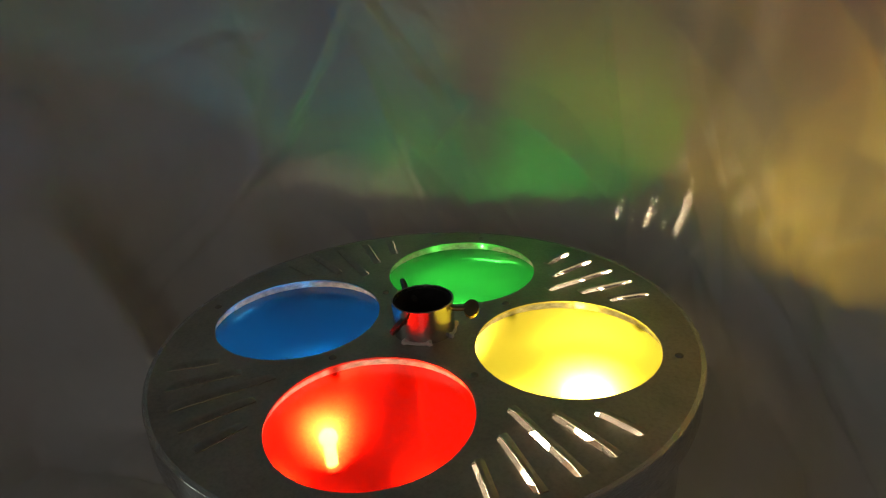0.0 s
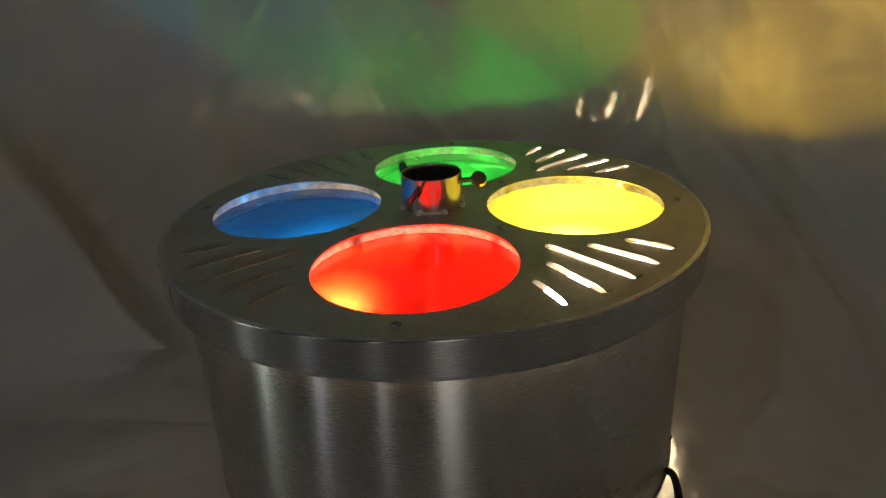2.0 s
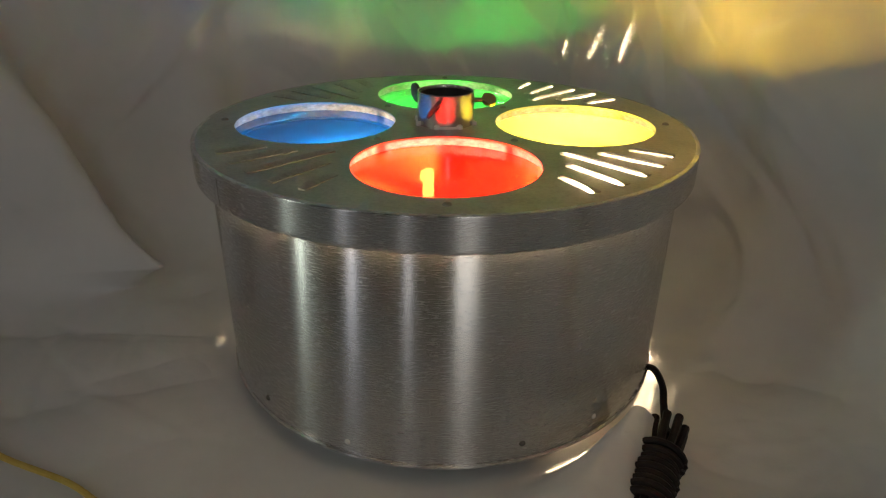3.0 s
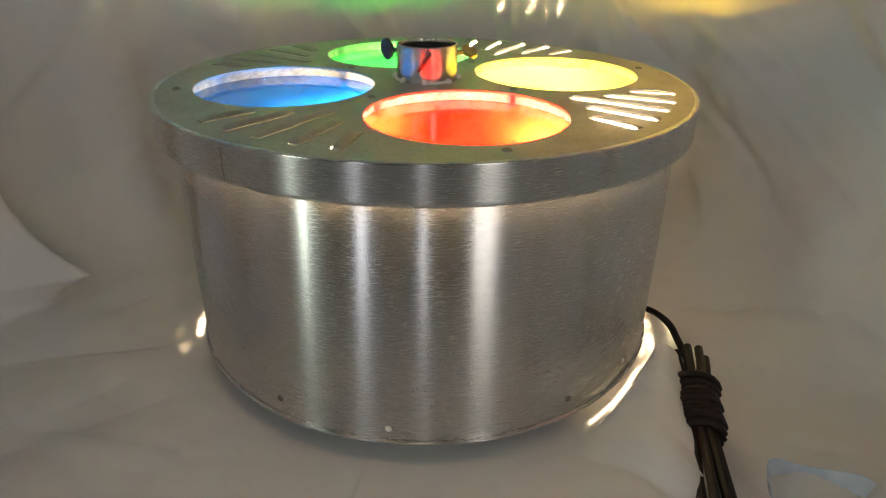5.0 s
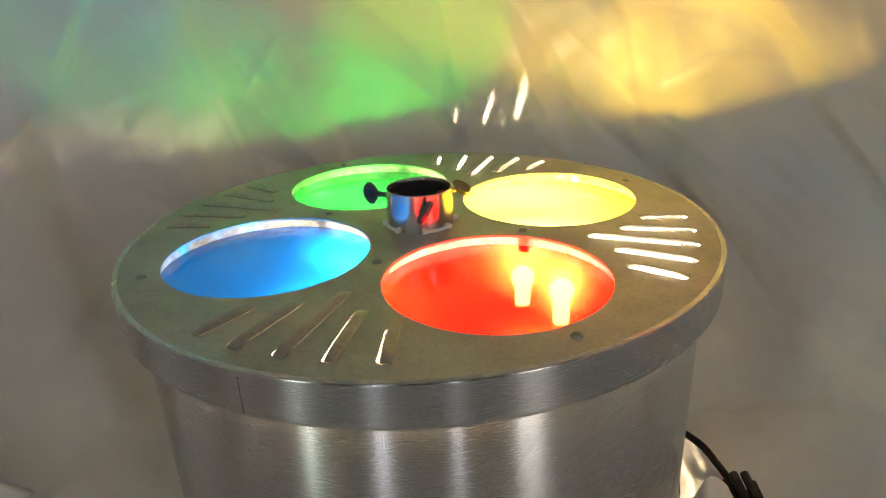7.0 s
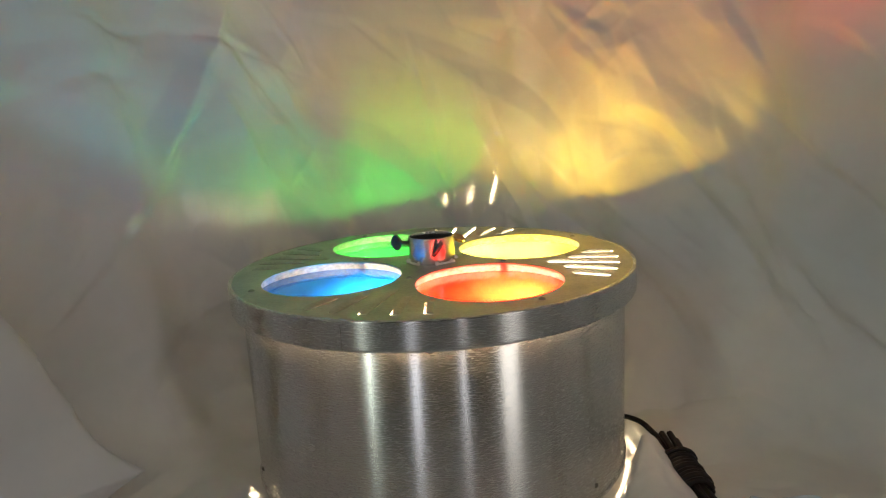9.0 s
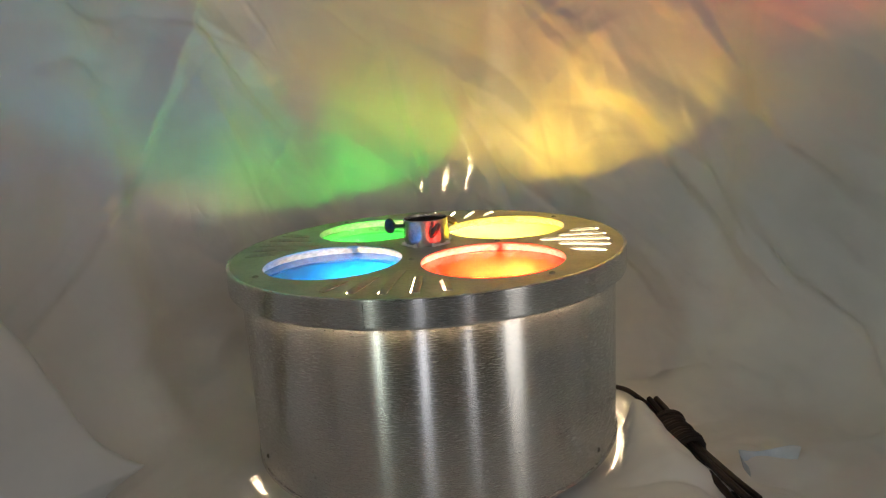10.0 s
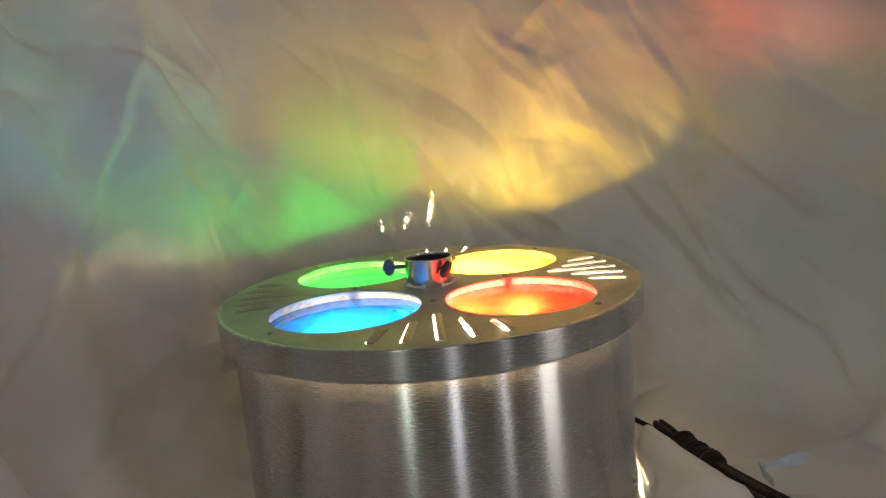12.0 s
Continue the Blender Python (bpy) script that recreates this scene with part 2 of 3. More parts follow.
plain("wall_west", (0.1, 2 * ROOM, TALL), (-ROOM - 0.05, 0, TALL / 2), WALL)


def south_wall():
    """The wall with the tall windows, built of the pieces between and above them."""
    bm = bmesh.new()

    def piece(x0, x1, z0, z1):
        bmesh.ops.create_cube(bm, size=1.0, matrix=Matrix.Translation(((x0 + x1) / 2, -ROOM - 0.05, (z0 + z1) / 2))
                              @ Matrix.Diagonal((x1 - x0, 0.1, z1 - z0, 1)))
    x = -ROOM
    for mid, wide, low, high, *_ in WINDOWS:
        piece(x, mid - wide / 2, 0, TALL)
        piece(mid - wide / 2, mid + wide / 2, 0, low)
        piece(mid - wide / 2, mid + wide / 2, high, TALL)
        x = mid + wide / 2
    piece(x, ROOM, 0, TALL)
    tagged(new("wall_south", finish("wall_south", bm, WALL)), kind="structure")


south_wall()
for mid, wide, low, high, watts, colour in WINDOWS:
    lamp = bpy.data.lights.new("window_daylight", "AREA")
    lamp.shape, lamp.size, lamp.size_y, lamp.energy, lamp.color = "RECTANGLE", wide, high - low, watts, colour
    ob = new("window_daylight", lamp)
    ob.matrix_world = look((mid, -ROOM - 0.02, (low + high) / 2), (mid, 0, (low + high) / 2))


# ---- the sheet: floor, sweep and hanging folds ----
def smooth_table(table, x):
    """Smooth interpolation in a table of (x, value)."""
    xs = np.array([a for a, _ in table], float)
    ys = np.array([b for _, b in table], float)
    i = np.clip(np.searchsorted(xs, x) - 1, 0, len(xs) - 2)
    t = np.clip((x - xs[i]) / (xs[i + 1] - xs[i]), 0, 1)
    t = t * t * (3 - 2 * t)
    return ys[i] * (1 - t) + ys[i + 1] * t


# distance of the hanging sheet from the stand's axis, and its height, by direction in degrees
AWAY = [(-90, 1.15), (-58, 0.95), (-38, 0.62), (-20, 0.43), (5, 0.325), (32, 0.240), (58, 0.208), (95, 0.204), (142, 0.212),
        (166, 0.27), (192, 0.36), (214, 0.46), (232, 0.68), (250, 1.0), (270, 1.15)]
RISE = [(-90, 0.0), (-62, 0.0), (-40, 0.55), (-20, 0.72), (200, 0.72), (222, 0.55), (242, 0.0), (270, 0.0)]


def sheet():
    rng = np.random.default_rng(11)
    nu, nv = 960, 400
    deg = np.linspace(-90, 270, nu, endpoint=False)
    away, rise = smooth_table(AWAY, deg), smooth_table(RISE, deg)
    v = np.linspace(0, 1, nv)
    D, V = np.meshgrid(deg, v, indexing="ij")
    A, Hh = away[:, None], rise[:, None]
    bend = np.minimum(0.09, A - 0.15)
    run, arc = A - bend, bend * math.pi / 2
    total = run + arc * np.clip(Hh / 0.3, 0, 1) + Hh
    arc = arc * np.clip(Hh / 0.3, 0, 1)
    S = V * total
    turn = np.clip((S - run) / np.maximum(arc, 1e-6), 0, 1) * np.clip(Hh / 0.3, 0, 1) * math.pi / 2
    turn = np.where(S > run, turn, 0)
    over = np.maximum(S - run - arc, 0)
    r = np.minimum(S, run) + bend * np.sin(turn) * (arc > 1e-6) + over * np.cos(turn) + 0.10 * over * np.sin(turn) * np.clip(over / 0.5, 0, 1)
    z = bend * (1 - np.cos(turn)) + over * np.sin(turn)
    r = r - 0.10 * np.exp(-((D - 192 - 30 * z) / 5.5) ** 2) * np.clip(1 - z / 0.32, 0, 1) * np.clip(z / 0.03, 0, 1)
    # folds: long soft ones that hang, and sharp creases where the sheet was crumpled
    a = np.radians(D) * 0.24
    wall = turn / (math.pi / 2)
    far = np.clip((S - 0.17) / 0.08, 0, 1)
    lean = a + 0.35 * z
    h = 0.007 * np.sin(lean * 38 + 2.2 * np.sin(z * 7 + 1)) * np.clip(np.abs(D - 100) / 70 - 0.45, 0, 1)
    h += 0.0045 * np.sin((a - 0.5 * z) * 61 + 3 * np.sin(z * 9)) * np.clip(np.abs(D - 100) / 70 - 0.3, 0, 1)
    h += 0.005 * np.sin(a * 17 + 4 * z + 1.3) * np.sin(z * 13 - a * 6)
    def crumple(count, lengths, widths, heights, span=(-90, 270)):
        """Tent-shaped creases, mostly running down to one side, each one sharp along its ridge."""
        for _ in range(count):
            ca, cs = math.radians(rng.uniform(*span)) * 0.24, rng.uniform(0.18, 1.1)
            ang = rng.choice([0.6, 0.8, 1.0, 1.2, -0.7, 0.1, -0.9]) + rng.normal(0, 0.22)
            ln, wd, hi = rng.uniform(*lengths), rng.uniform(*widths), rng.uniform(*heights) * rng.choice([-1, 1])
            steep, bow = rng.uniform(0.45, 1.0), rng.uniform(-1.2, 1.2)
            row = slice(*np.searchsorted(a[:, 0], (ca - ln - 2 * wd, ca + ln + 2 * wd)))
            da, ds = a[row] - ca, S[row] - cs
            along = da * math.cos(ang) + ds * math.sin(ang)
            across = -da * math.sin(ang) + ds * math.cos(ang) + bow * along * along
            narrow = np.clip(1 - np.abs(along) / ln, 0, 1)
            tent = np.where(across > 0, 1 - across / (wd * (0.4 + narrow)), 1 + across / (wd * steep * (0.4 + narrow)))
            h[row] += hi * np.clip(tent, 0, 1) * narrow
    crumple(170, (0.05, 0.18), (0.010, 0.040), (0.004, 0.0115))
    crumple(60, (0.08, 0.22), (0.006, 0.016), (0.002, 0.005))
    crumple(260, (0.015, 0.06), (0.005, 0.016), (0.0008, 0.0028))
    crumple(110, (0.02, 0.07), (0.010, 0.035), (0.003, 0.008), (-35, 45))
    h = 0.013 * np.tanh(h / 0.013) * far
    r = r + np.sin(turn) * h
    z = z + np.cos(turn) * np.abs(h) * 0.9
    # a peak of cloth pushed up beside the stand
    X, Y = r * np.cos(np.radians(D)), r * np.sin(np.radians(D))
    p0, p1 = Vector((0.166, -0.066)), Vector((0.140, -0.250))
    d = (p1 - p0) / (p1 - p0).length
    along = (X - p0.x) * d.x + (Y - p0.y) * d.y
    across = (X - p0.x) * d.y - (Y - p0.y) * d.x
    ridge = np.exp(-(across / (0.020 + 0.10 * np.clip(along, 0, 1))) ** 2) * np.exp(-(np.minimum(along, 0) / 0.012) ** 2) * np.exp(-(np.maximum(along, 0) / 0.16) ** 2)
    z = z + 0.034 * ridge * np.clip((np.hypot(X, Y) - 0.163) / 0.012, 0, 1)
    X, Y, z = X[:, 1:], Y[:, 1:], z[:, 1:]
    n = nv - 1
    points = np.concatenate([np.stack([X, Y, z], -1).reshape(-1, 3), [[0, 0, 0]]])
    i0 = np.arange(nu)[:, None] * n
    i1 = (np.arange(nu)[:, None] + 1) % nu * n
    k = np.arange(n - 1)[None, :]
    quads = np.stack([i0 + k, i0 + k + 1, i1 + k + 1, i1 + k], -1).reshape(-1, 4)
    middle = [(nu * n, int(p), int(q)) for p, q in zip(i0[:, 0], i1[:, 0])]
    me = bpy.data.meshes.new("backdrop")
    me.from_pydata(points.tolist(), [], quads.tolist() + middle)
    me.polygons.foreach_set("use_smooth", [True] * len(me.polygons))
    me.materials.append(CLOTH)
    ob = new("backdrop", me)
    solid = ob.modifiers.new("thickness", "SOLIDIFY")
    solid.thickness, solid.offset = 0.0006, -1
    tagged(ob, "crumpled white sheet hung behind and under the lamp stand", "cloth", kind="structure")


sheet()


# ---- the revolving tree stand ----
stand = tagged(new("tree_stand"), "round brushed aluminium revolving tree stand with lit coloured glass windows", "tree stand")
R = 0.170            # lid radius
WALL_R = 0.1608      # drum radius
FOOT = 0.012         # gap under the drum
WINDOW_R, WINDOW_AT = 0.0554, 0.0909
COLOURS = [("red", -65), ("yellow", 25), ("green", 115), ("blue", -155)]
SLOTS = [(-16, 0.1285, 0.1572), (-8, 0.1158, 0.1570), (0, 0.0990, 0.1566), (8, 0.1158, 0.1565), (16, 0.1295, 0.1560)]
SLOT_WIDE = 0.0052


def slot_loop(az, r0, r1):
    """The outline of a slot with rounded ends."""
    out, half = [], SLOT_WIDE / 2
    m = Matrix.Rotation(radians(az), 3, "Z")
    for k in range(7):
        t = -math.pi / 2 + math.pi * k / 6
        out.append(m @ Vector((r1 - half * 0.6 + half * 0.6 * math.cos(t), half * math.sin(t), 0)))
    for k in range(7):
        t = math.pi / 2 + math.pi * k / 6
        out.append(m @ Vector((r0 + half * 0.6 + half * 0.6 * math.cos(t), half * math.sin(t), 0)))
    return out


def lid_plate():
    """The flat top with its round windows, cup hole and slots cut through."""
    bm = bmesh.new()

    def ring(points):
        vs = [bm.verts.new(p) for p in points]
        return [bm.edges.new((a, b)) for a, b in zip(vs, vs[1:] + vs[:1])]
    edges = ring([polar(R - 0.003, 360 * k / 160) for k in range(160)])
    edges += ring([polar(0.017, 360 * k / 40) for k in range(40)])
    for _, az in COLOURS:
        c = polar(WINDOW_AT, az)
        edges += ring([c + polar(WINDOW_R, 360 * k / 96) for k in range(96)])
    for _, az in COLOURS:
        for off, r0, r1 in SLOTS:
            edges += ring(slot_loop(az + 45 + off, r0, r1))
    bmesh.ops.triangle_fill(bm, use_beauty=True, use_dissolve=False, edges=edges, normal=(0, 0, 1))
    res = bmesh.ops.extrude_face_region(bm, geom=bm.faces[:])
    bmesh.ops.translate(bm, verts=[g for g in res["geom"] if isinstance(g, bmesh.types.BMVert)], vec=(0, 0, -0.0012))
    bmesh.ops.translate(bm, verts=bm.verts, vec=(0, 0, LID))
    return bm


lid = part("lid", lid_plate(), PLATE, stand, "worn grey aluminium lid with slots", smooth=None)

# rolled shoulder and skirt of the lid
LIP = 0.0207
shoulder = [(R - 0.0030, LID)]
for k in range(7):
    t = radians(90 - 15 * k)
    shoulder.append((R - 0.0007 + 0.0007 * math.cos(t), LID - 0.0007 + 0.0007 * math.sin(t)))
shoulder += [(R, LID - 0.0018), (R, LID - 0.0030), (R, LID - LIP + 0.0024), (R, LID - LIP + 0.001), (R - 0.0006, LID - LIP), (R - 0.0012, LID - LIP + 0.001)]
shoulder += [(R - 0.0012, LID - 0.0026), (R - 0.0022, LID - 0.0012), (R - 0.0030, LID - 0.0012)]
part("skirt", revolve(shoulder, 160), SPUN, lid, "brushed aluminium rim")


def louvre_mesh(r0, r1):
    """A hood pressed up along one side of its slot, open to the other side, its ends drawn down to the plate."""
    bm = bmesh.new()
    half, rise, steps, across = SLOT_WIDE / 2, 0.0016, 18, 5
    top, under = [], []
    for k in range(steps + 1):
        t = k / steps
        x = r0 - 0.0006 + (r1 - r0 + 0.0012) * t
        end = min(1.0, min(t, 1 - t) * (r1 - r0) / 0.0085)
        lift = rise * math.sin(end * math.pi / 2) ** 0.8
        a, b = [], []
        for m in range(across + 1):
            w = m / across
            y = half + 0.0012 - (SLOT_WIDE * 0.66 + 0.0012) * w
            z = lift * math.sin(w * math.pi / 2)
            a.append(bm.verts.new((x, y, z + 0.0007)))
            b.append(bm.verts.new((x, y, z)))
        top.append(a)
        under.append(b)
    for rows in (top, under):
        for p, q in zip(rows, rows[1:]):
            for m in range(across):
                bm.faces.new((p[m], q[m], q[m + 1], p[m + 1]))
    for k in range(steps):
        for m in (0, across):
            bm.faces.new((top[k][m], top[k + 1][m], under[k + 1][m], under[k][m]))
    for k in (0, steps):
        for m in range(across):
            bm.faces.new((top[k][m], top[k][m + 1], under[k][m + 1], under[k][m]))
    return bm


louvre_meshes = [finish("louvre", louvre_mesh(r0, r1), PLATE, 30) for _, r0, r1 in SLOTS]
for _, az in COLOURS:
    for (off, r0, r1), me in zip(SLOTS, louvre_meshes):
        ob = new("louvre", me)
        ob.parent, ob.matrix_local = lid, pose(0, 0, LID + 0.0001, 0, 0, az + 45 + off)

# coloured glass discs, hung a little under the lid on bent clips
DISC_R, DISC_Z = 0.0600, LID - 0.0082
disc_profile = [(0, 0.0012), (DISC_R - 0.0006, 0.0012), (DISC_R, 0.0006), (DISC_R, -0.0006), (DISC_R - 0.0006, -0.0012), (0, -0.0012)]


def clip_mesh():
    """A strip of steel from the lid's underside down and in under the glass."""
    bm = box((0.0008, 0.0062, 0.0095), (DISC_R + 0.0008, 0, -0.0046))
    more = box((0.0050, 0.0062, 0.0007), (DISC_R - 0.0017, 0, -0.0091))
    foot = box((0.0075, 0.0062, 0.0007), (DISC_R + 0.004, 0, -0.0005))
    for b in (more, foot):
        me = bpy.data.meshes.new("piece")
        b.to_mesh(me)
        b.free()
        bm.from_mesh(me)
        bpy.data.meshes.remove(me)
    return bm


clip_shared = finish("clip", clip_mesh(), STEEL, 30)
for colour, az in COLOURS:
    disc = part("glass_disc", revolve(disc_profile, 72, closed=False), GLASS[colour], lid, colour + " translucent glass disc", smooth=40)
    disc.matrix_local = Matrix.Translation(polar(WINDOW_AT, az, DISC_Z))
    disc.data.materials.append(POLISHED)
    disc.data.polygons.foreach_set("material_index", [0 if p.normal.z > 0.9 else 1 for p in disc.data.polygons])
    part("rim", revolve([(DISC_R - 0.0014, 0.0012), (DISC_R - 0.0006, 0.0012), (DISC_R - 0.0006, 0.0066), (DISC_R - 0.0014, 0.0066)], 72), RIM_GLASS, disc, "frosted clear upstanding rim")
    for off in (45, 135, 225, 315):
        c = new("clip", clip_shared)
        c.parent, c.matrix_local = lid, Matrix.Translation(polar(WINDOW_AT, az, LID - 0.0012)) @ pose(0, 0, 0, 0, 0, az + off)

screw_profile = [(0, 0.0013), (0.0012, 0.0011), (0.0021, 0.0006), (0.0025, 0.0), (0.0025, -0.0004), (0, -0.0004)]
screw_mesh = finish("screw", revolve(screw_profile, 16, closed=False), metal_plain("grey_screw_head", (0.34, 0.33, 0.30), 0.45), 60)
part("seam", box((0.0003, 0.0004, LIP - 0.004), (0, 0, 0)), screw_mesh.materials[0], lid, "dark joint in the rim").matrix_local = Matrix.Translation(polar(R, -113, LID - LIP / 2 - 0.0005))
for _, az in COLOURS:
    for r, turn in ((0.1553, 0), (0.0625, 45)):
        ob = new("screw", screw_mesh)
        ob.parent, ob.location = lid, polar(r, az + turn, LID + 0.0002)

# the cup that grips the trunk
CUP_R, CUP_H = 0.0197, 0.0225
cup_profile = [(CUP_R, 0.0), (CUP_R, CUP_H - 0.0005), (CUP_R - 0.0005, CUP_H), (CUP_R - 0.001, CUP_H - 0.0004), (CUP_R - 0.0013, CUP_H - 0.002),
               (CUP_R - 0.0013, -0.012), (CUP_R - 0.0002, -0.012)]
cup = part("trunk_cup", revolve(cup_profile, 64), CHROME, stand, "chromed steel trunk socket")
cup.location = (0, 0, LID)
# near-black layer and floor: the shade inside the cup, put into the colour
part("shade_liner", revolve([(CUP_R - 0.0014, CUP_H - 0.0022), (CUP_R - 0.0014, -0.0105), (CUP_R - 0.0019, -0.0105), (CUP_R - 0.0019, CUP_H - 0.0022)], 48), CUP_SHADE, cup, "near-black layer for the shade inside the socket")
part("cup_floor", revolve([(0, -0.0105), (CUP_R - 0.0012, -0.0105), (CUP_R - 0.0012, -0.0118), (0, -0.0118)], 48, closed=False), CUP_SHADE, cup)


def foot_tab():
    """One lug of the washer under the cup, with its raised corners."""
    bm = bmesh.new()
    steps = 10
    rows = []
    for k in range(steps + 1):
        a = -26 + 52 * k / steps
        lift = 0.0022 if k in (0, 1, steps - 1, steps) else 0.0009
        out = CUP_R + (0.0030 if k in (0, 1, steps - 1, steps) else 0.0014)
        rows.append([bm.verts.new(polar(CUP_R + 0.0001, a, 0)), bm.verts.new(polar(out, a, 0)),
                     bm.verts.new(polar(out - 0.0003, a, lift)), bm.verts.new(polar(CUP_R + 0.0001, a, lift + 0.0006))])
    for p, q in zip(rows, rows[1:]):
        for j in range(4):
            bm.faces.new((p[j], q[j], q[(j + 1) % 4], p[(j + 1) % 4]))
    bm.faces.new(rows[0])
    bm.faces.new(rows[-1])
    return bm


tab_mesh = finish("washer_lug", foot_tab(), PALE, 40)
for az in (-60, 30, 120, -150):
    ob = new("washer_lug", tab_mesh)
    ob.parent, ob.matrix_local = cup, pose(0, 0, 0.0002, 0, 0, az)


def thumbscrew(az, turn, reach, material):
    """A wing-headed screw through the cup's side: shank and flat oval head."""
    bm = tube([(CUP_R - 0.006, 0, 0), (CUP_R + reach, 0, 0)], 0.0016, 10)
    head = bmesh.new()
    n, wide, long = 20, 0.0072, 0.0050
    for side in (-1, 1):
        rim = []
        for k in range(n):
            t = 2 * math.pi * k / n
            waist = 1 - 0.28 * max(0, -math.cos(t)) ** 2
            rim.append((CUP_R + reach + long * 0.8 + long * math.cos(t), wide * math.sin(t) * waist, side * 0.0011))
        vs = [head.verts.new(p) for p in rim]
        inner = [head.verts.new((CUP_R + reach + long * 0.8 + 0.6 * (p[0] - CUP_R - reach - long * 0.8), p[1] * 0.6, side * 0.0007)) for p in rim]
        head.faces.new(inner)
        for k in range(n):
            head.faces.new((vs[k], vs[(k + 1) % n], inner[(k + 1) % n], inner[k]))
    head.verts.ensure_lookup_table()
    for k in range(n):
        head.faces.new((head.verts[k], head.verts[(k + 1) % n], head.verts[2 * n + (k + 1) % n], head.verts[2 * n + k]))
    me = bpy.data.meshes.new("piece")
    head.to_mesh(me)
    head.free()
    bm.from_mesh(me)
    bpy.data.meshes.remove(me)
    ob = part("thumbscrew", bm, material, cup, smooth=40)
    ob.matrix_local = pose(0, 0, 0.0150, 0, 0, az) @ pose(0, 0, 0, turn, 0, 0)


thumbscrew(155, 80, 0.0095, OXIDE)
thumbscrew(-82, 55, 0.0030, OXIDE)
thumbscrew(35, 20, 0.0070, BRASS)

# the drum
TOP = LID - 0.0200
body = part("body", revolve([(WALL_R, FOOT), (WALL_R, TOP - 0.0006), (WALL_R - 0.0004, TOP), (WALL_R - 0.0012, TOP - 0.0004), (WALL_R - 0.0012, FOOT)], 160),
            SPUN, stand, "brushed aluminium drum wall")
part("bottom_bead", revolve([(WALL_R + 0.0001, FOOT + 0.0022), (WALL_R + 0.0013, FOOT + 0.0016), (WALL_R + 0.0015, FOOT + 0.0004),
                             (WALL_R + 0.0004, FOOT - 0.0006), (WALL_R - 0.001, FOOT)], 160), SPUN, body)
rivet_profile = [(0, 0.0011), (0.0011, 0.0009), (0.0019, 0.0003), (0.0021, -0.0006), (0, -0.0006)]
dark_rivet = finish("rivet_or_lit_hole", revolve(rivet_profile, 14, closed=False), STEEL, 60)
# pale heads stand in for small holes that lamp light shines through
lit_hole = finish("rivet_or_lit_hole", revolve(rivet_profile, 14, closed=False), PALE, 60)
for az, up, me in ((-86, 0.010, lit_hole), (-110, 0.013, dark_rivet), (-48, 0.013, dark_rivet), (-29, 0.014, lit_hole),
                   (-158, 0.016, dark_rivet), (10, 0.013, dark_rivet), (60, 0.013, dark_rivet), (150, 0.013, dark_rivet)):
    ob = new("rivet_or_lit_hole", me)
    ob.parent, ob.matrix_local = body, Matrix.Translation(polar(WALL_R, az, FOOT + up)) @ pose(0, 0, 0, 0, 90, az)

# added lining over the drum's metal, dark to soak up bounced lamp light
part("dark_lining", revolve([(WALL_R - 0.0016, FOOT + 0.004), (WALL_R - 0.0016, TOP - 0.003), (WALL_R - 0.0022, TOP - 0.003), (WALL_R - 0.0022, FOOT + 0.004)], 96), DULL, body, "dark lining added to cut light bounced inside the drum")

# inside: base plate with vents, feet, column, lampholders and bulbs
def base_mesh():
    """The bottom plate, with curved vents cut through near its edge."""
    bm = bmesh.new()

    def ring(points):
        vs = [bm.verts.new(p) for p in points]
        return [bm.edges.new((a, b)) for a, b in zip(vs, vs[1:] + vs[:1])]
    edges = ring([polar(WALL_R - 0.0014, 360 * k / 96) for k in range(96)])
    for a0, a1 in ((-40, -15), (-11, 14), (17, 40), (56, 84), (100, 130), (199, 206)):
        arc = np.linspace(a0, a1, 10)
        edges += ring([polar(0.1560, a) for a in arc] + [polar(0.1518, a) for a in arc[::-1]])
    bmesh.ops.triangle_fill(bm, use_beauty=True, use_dissolve=False, edges=edges, normal=(0, 0, 1))
    res = bmesh.ops.extrude_face_region(bm, geom=bm.faces[:])
    bmesh.ops.translate(bm, verts=[g for g in res["geom"] if isinstance(g, bmesh.types.BMVert)], vec=(0, 0, -0.0012))
    bmesh.ops.translate(bm, verts=bm.verts, vec=(0, 0, FOOT + 0.0032))
    return bm


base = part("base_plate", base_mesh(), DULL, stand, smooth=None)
for az in (40, 150, 270):
    foot = part("foot", revolve([(0, 0.0), (0.008, 0.0), (0.009, 0.001), (0.009, FOOT + 0.0019), (0, FOOT + 0.0019)], 20, closed=False), CORD, base, "dark rubber foot")
    foot.location = polar(0.115, az)
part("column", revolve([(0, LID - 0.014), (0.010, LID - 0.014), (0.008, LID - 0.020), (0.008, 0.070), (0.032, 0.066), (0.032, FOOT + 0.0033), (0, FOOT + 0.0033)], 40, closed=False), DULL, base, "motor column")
# unseen box, sized and placed to block one bulb's light through the left slots
motor = part("motor_baffle", box((0.014, 0.056, LID - 0.036 - FOOT - 0.0033), (0, 0, (LID - 0.036 + FOOT + 0.0033) / 2), 0.002), SOCKET, base, "unseen dark motor box placed to block lamp light")
motor.matrix_local = pose(-0.073, -0.017, 0, 0, 0, 129)
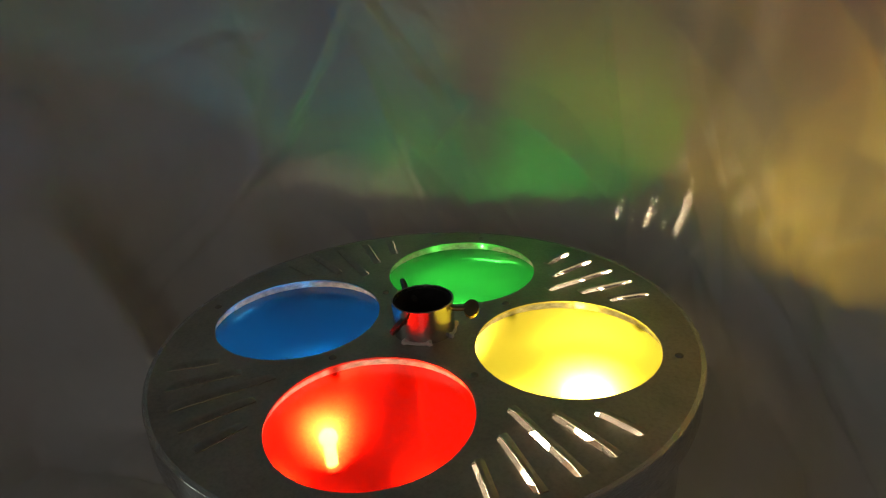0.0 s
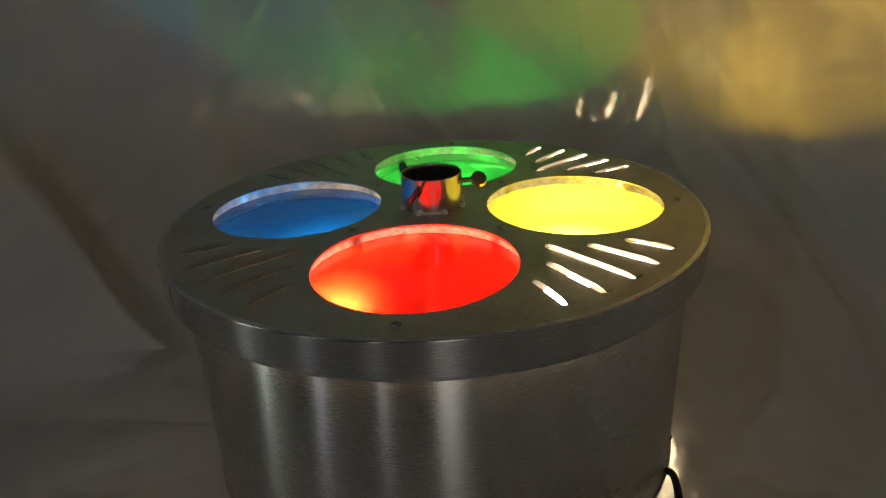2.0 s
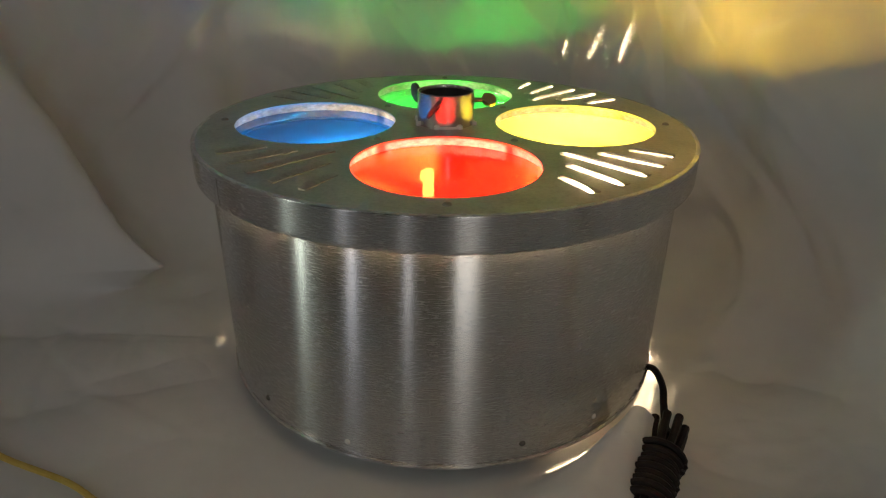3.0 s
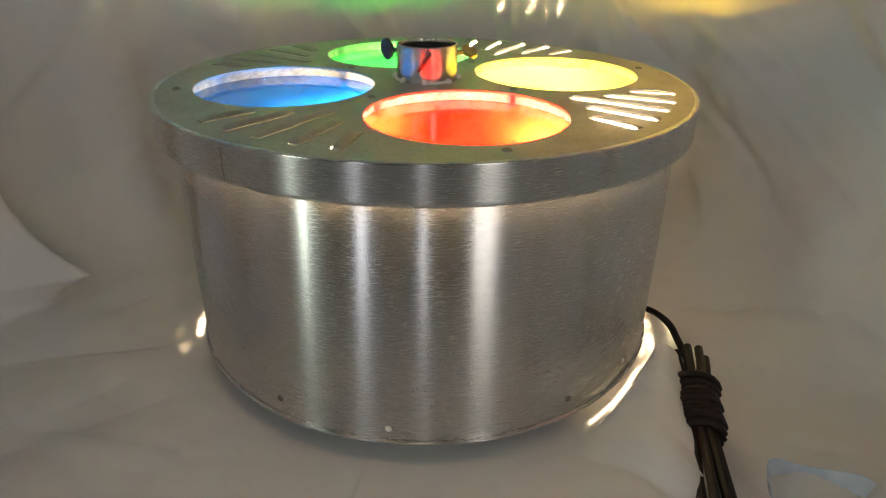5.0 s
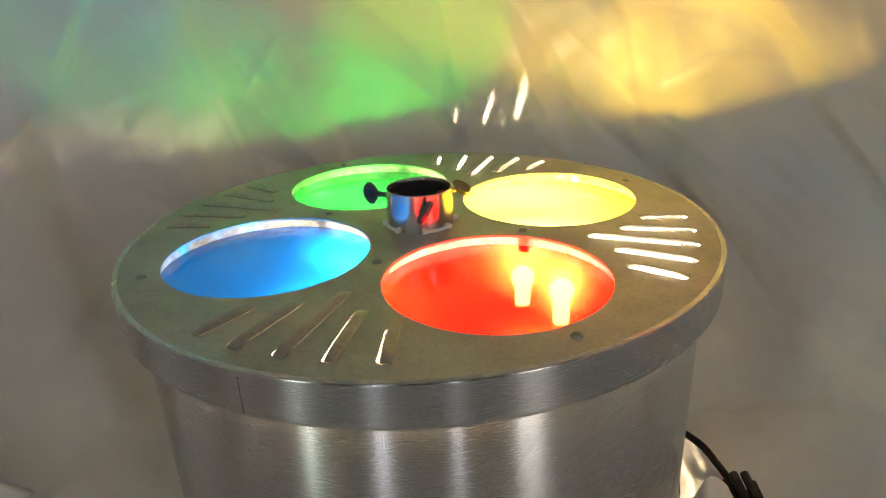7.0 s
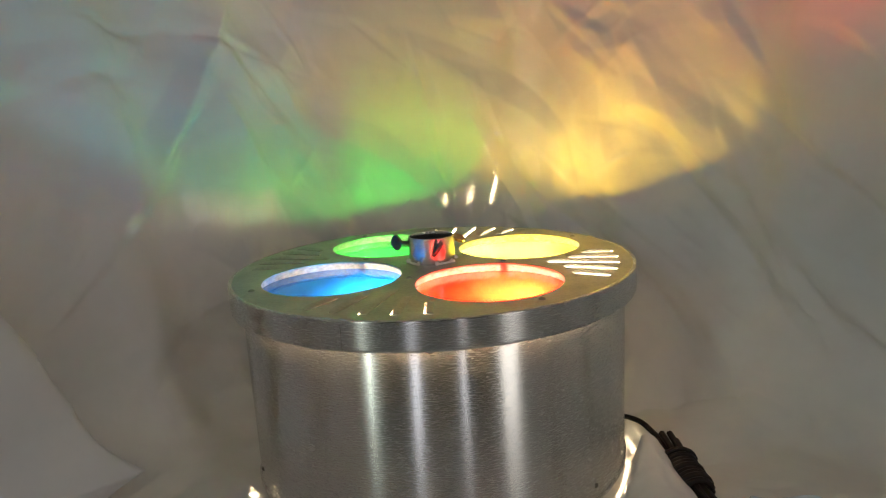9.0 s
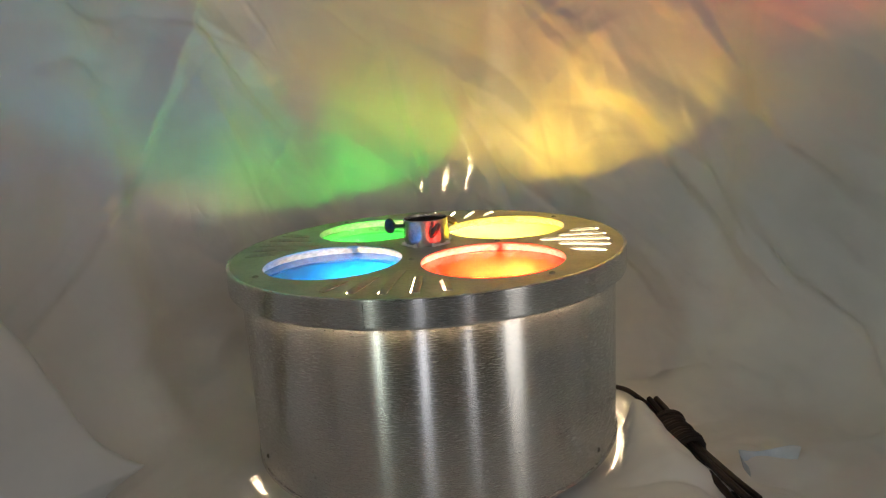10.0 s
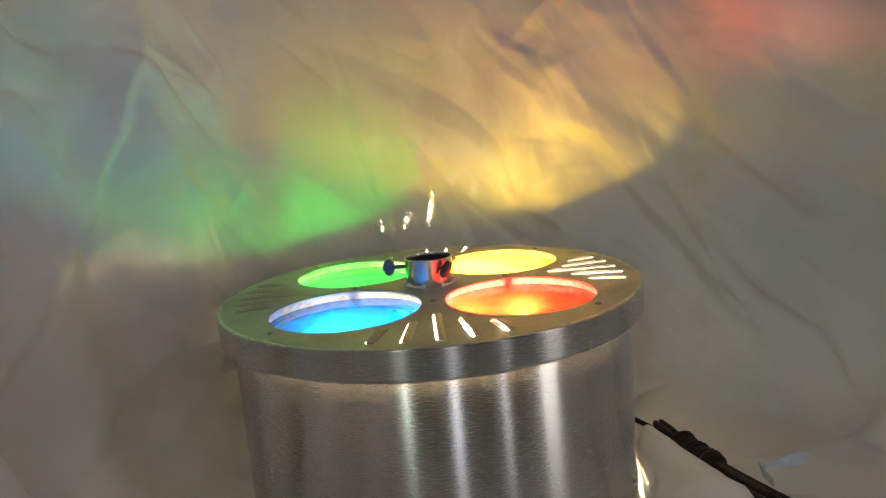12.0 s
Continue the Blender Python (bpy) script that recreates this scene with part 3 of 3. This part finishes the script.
# x, y, depth under the lid, radius and radiance of each bulb
# those past the third are added, to place hot spots and coloured patches
BULBS = [(0.072, 0.086, 0.080, 0.0090, 4000), (-0.040, -0.058, 0.070, 0.0065, 13000), (-0.060, 0.095, 0.080, 0.0080, 2000),
         (0.086, 0.000, 0.050, 0.0080, 3600), (0.062, -0.060, 0.070, 0.0120, 500), (-0.015, -0.125, 0.070, 0.0140, 1450)]
for x, y, deep, wide, power in BULBS:
    up = LID - deep
    socket = part("lampholder", revolve([(0, FOOT + 0.0033), (0.018, FOOT + 0.0033), (0.018, 0.040), (0.014, 0.046), (0.0090, up - 0.022), (0, up - 0.022)], 28, closed=False), SOCKET, stand)
    socket.location = (x, y, 0)
    pear = [(0, -0.024), (wide * 0.62, -0.024), (wide * 0.66, -0.6 * wide - 0.006)]
    for k in range(11):
        t = radians(-50 + 14 * k)
        pear.append((wide * math.cos(t), wide * math.sin(t)))
    pear.append((0, wide))
    bulb = part("bulb", revolve(pear, 24, closed=False), glowing("lit_bulb", BULB_COLOUR, power), stand, "small lit lamp bulb, three of the six added")
    bulb.location = (x, y, up)


# ---- the mains cord, tied in a bundle ----
cord = tagged(new("power_cord"), "dark brown power cord tied in a bundle on the sheet", "power cord")
HEAD, TAIL = Vector((0.184, -0.058, 0.018)), Vector((0.180, -0.177, 0.014))
part("lead", tube(spline([polar(0.157, 4, 0.010), polar(0.166, 1, 0.017), HEAD + Vector((-0.009, 0.034, 0.006)), HEAD + Vector((-0.005, 0.012, 0.006)), HEAD + Vector((0, -0.012, 0.003))]), 0.0024, 8), CORD, cord)
axis = (TAIL - HEAD).normalized()
side = axis.cross(Vector((0, 0, 1))).normalized()
over = side.cross(axis)
for k in range(9):
    t = 2 * math.pi * k / 9
    ring = side * math.cos(t) + over * math.sin(t)
    wide, reach = 0.0086 if k else 0.0, random.uniform(-0.004, 0.004)
    part("strand", tube(spline([HEAD + axis * reach + ring * wide * 1.25, HEAD + axis * 0.014 + ring * wide * 1.15, HEAD + axis * 0.036 + ring * wide * 0.8,
                                HEAD + axis * 0.07 + ring * wide * 0.8, TAIL + ring * wide * 1.1, TAIL + axis * (0.03 + reach) + ring * wide * 1.4], 5), 0.0027, 8), CORD, cord)
for k in range(9):
    c = HEAD + axis * (0.030 + 0.0047 * k)
    big = 0.0120 + (0.0026 if k == 0 else 0.0007 * math.sin(k * 2.1))
    loop = [c + (side * math.cos(a) + over * math.sin(a)) * big + axis * 0.0012 * math.sin(a) for a in np.linspace(0, 2 * math.pi, 21)]
    part("wrap", tube(loop, 0.0026 if k else 0.0022, 8), CORD, cord)

# ---- a thin yellow wire on the sheet ----
wire = part("yellow_wire", tube(spline([(-0.40, -0.22, 0.012), (-0.31, -0.225, 0.010), (-0.245, -0.238, 0.008), (-0.188, -0.249, 0.007), (-0.1175, -0.246, 0.006),
                                      (-0.07, -0.262, 0.006), (-0.05, -0.31, 0.005), (-0.06, -0.42, 0.005)], 8), 0.0019, 8), WIRE, None)
tagged(wire, "thin yellow wire lying on the white sheet", "wire")


# ---- a curled fabric edge of the sheet, as a separate strip ----
def cloth_curl():
    bm = bmesh.new()
    rows = []
    for k in range(19):
        t = k / 18
        a = radians(200 - 190 * t)
        base = Vector((0.236 + 0.024 * math.cos(a), -0.152 + 0.016 * math.sin(a), 0.006 + 0.004 * math.sin(t * 7)))
        out = Vector((math.cos(a) * 0.003, math.sin(a) * 0.003, 0.009 + 0.002 * math.sin(t * 9)))
        rows.append([bm.verts.new(base), bm.verts.new(base + out), bm.verts.new(base + out + Vector((0.0004, 0.0004, 0))), bm.verts.new(base + Vector((0.0004, 0.0004, 0)))])
    for p, q in zip(rows, rows[1:]):
        for j in range(4):
            bm.faces.new((p[j], q[j], q[(j + 1) % 4], p[(j + 1) % 4]))
    bm.faces.new(rows[0])
    bm.faces.new(rows[-1])
    return bm


tagged(part("cloth_curl", cloth_curl(), CLOTH_CURL, None), "curled pale bluish fabric edge on the sheet", "film scrap")
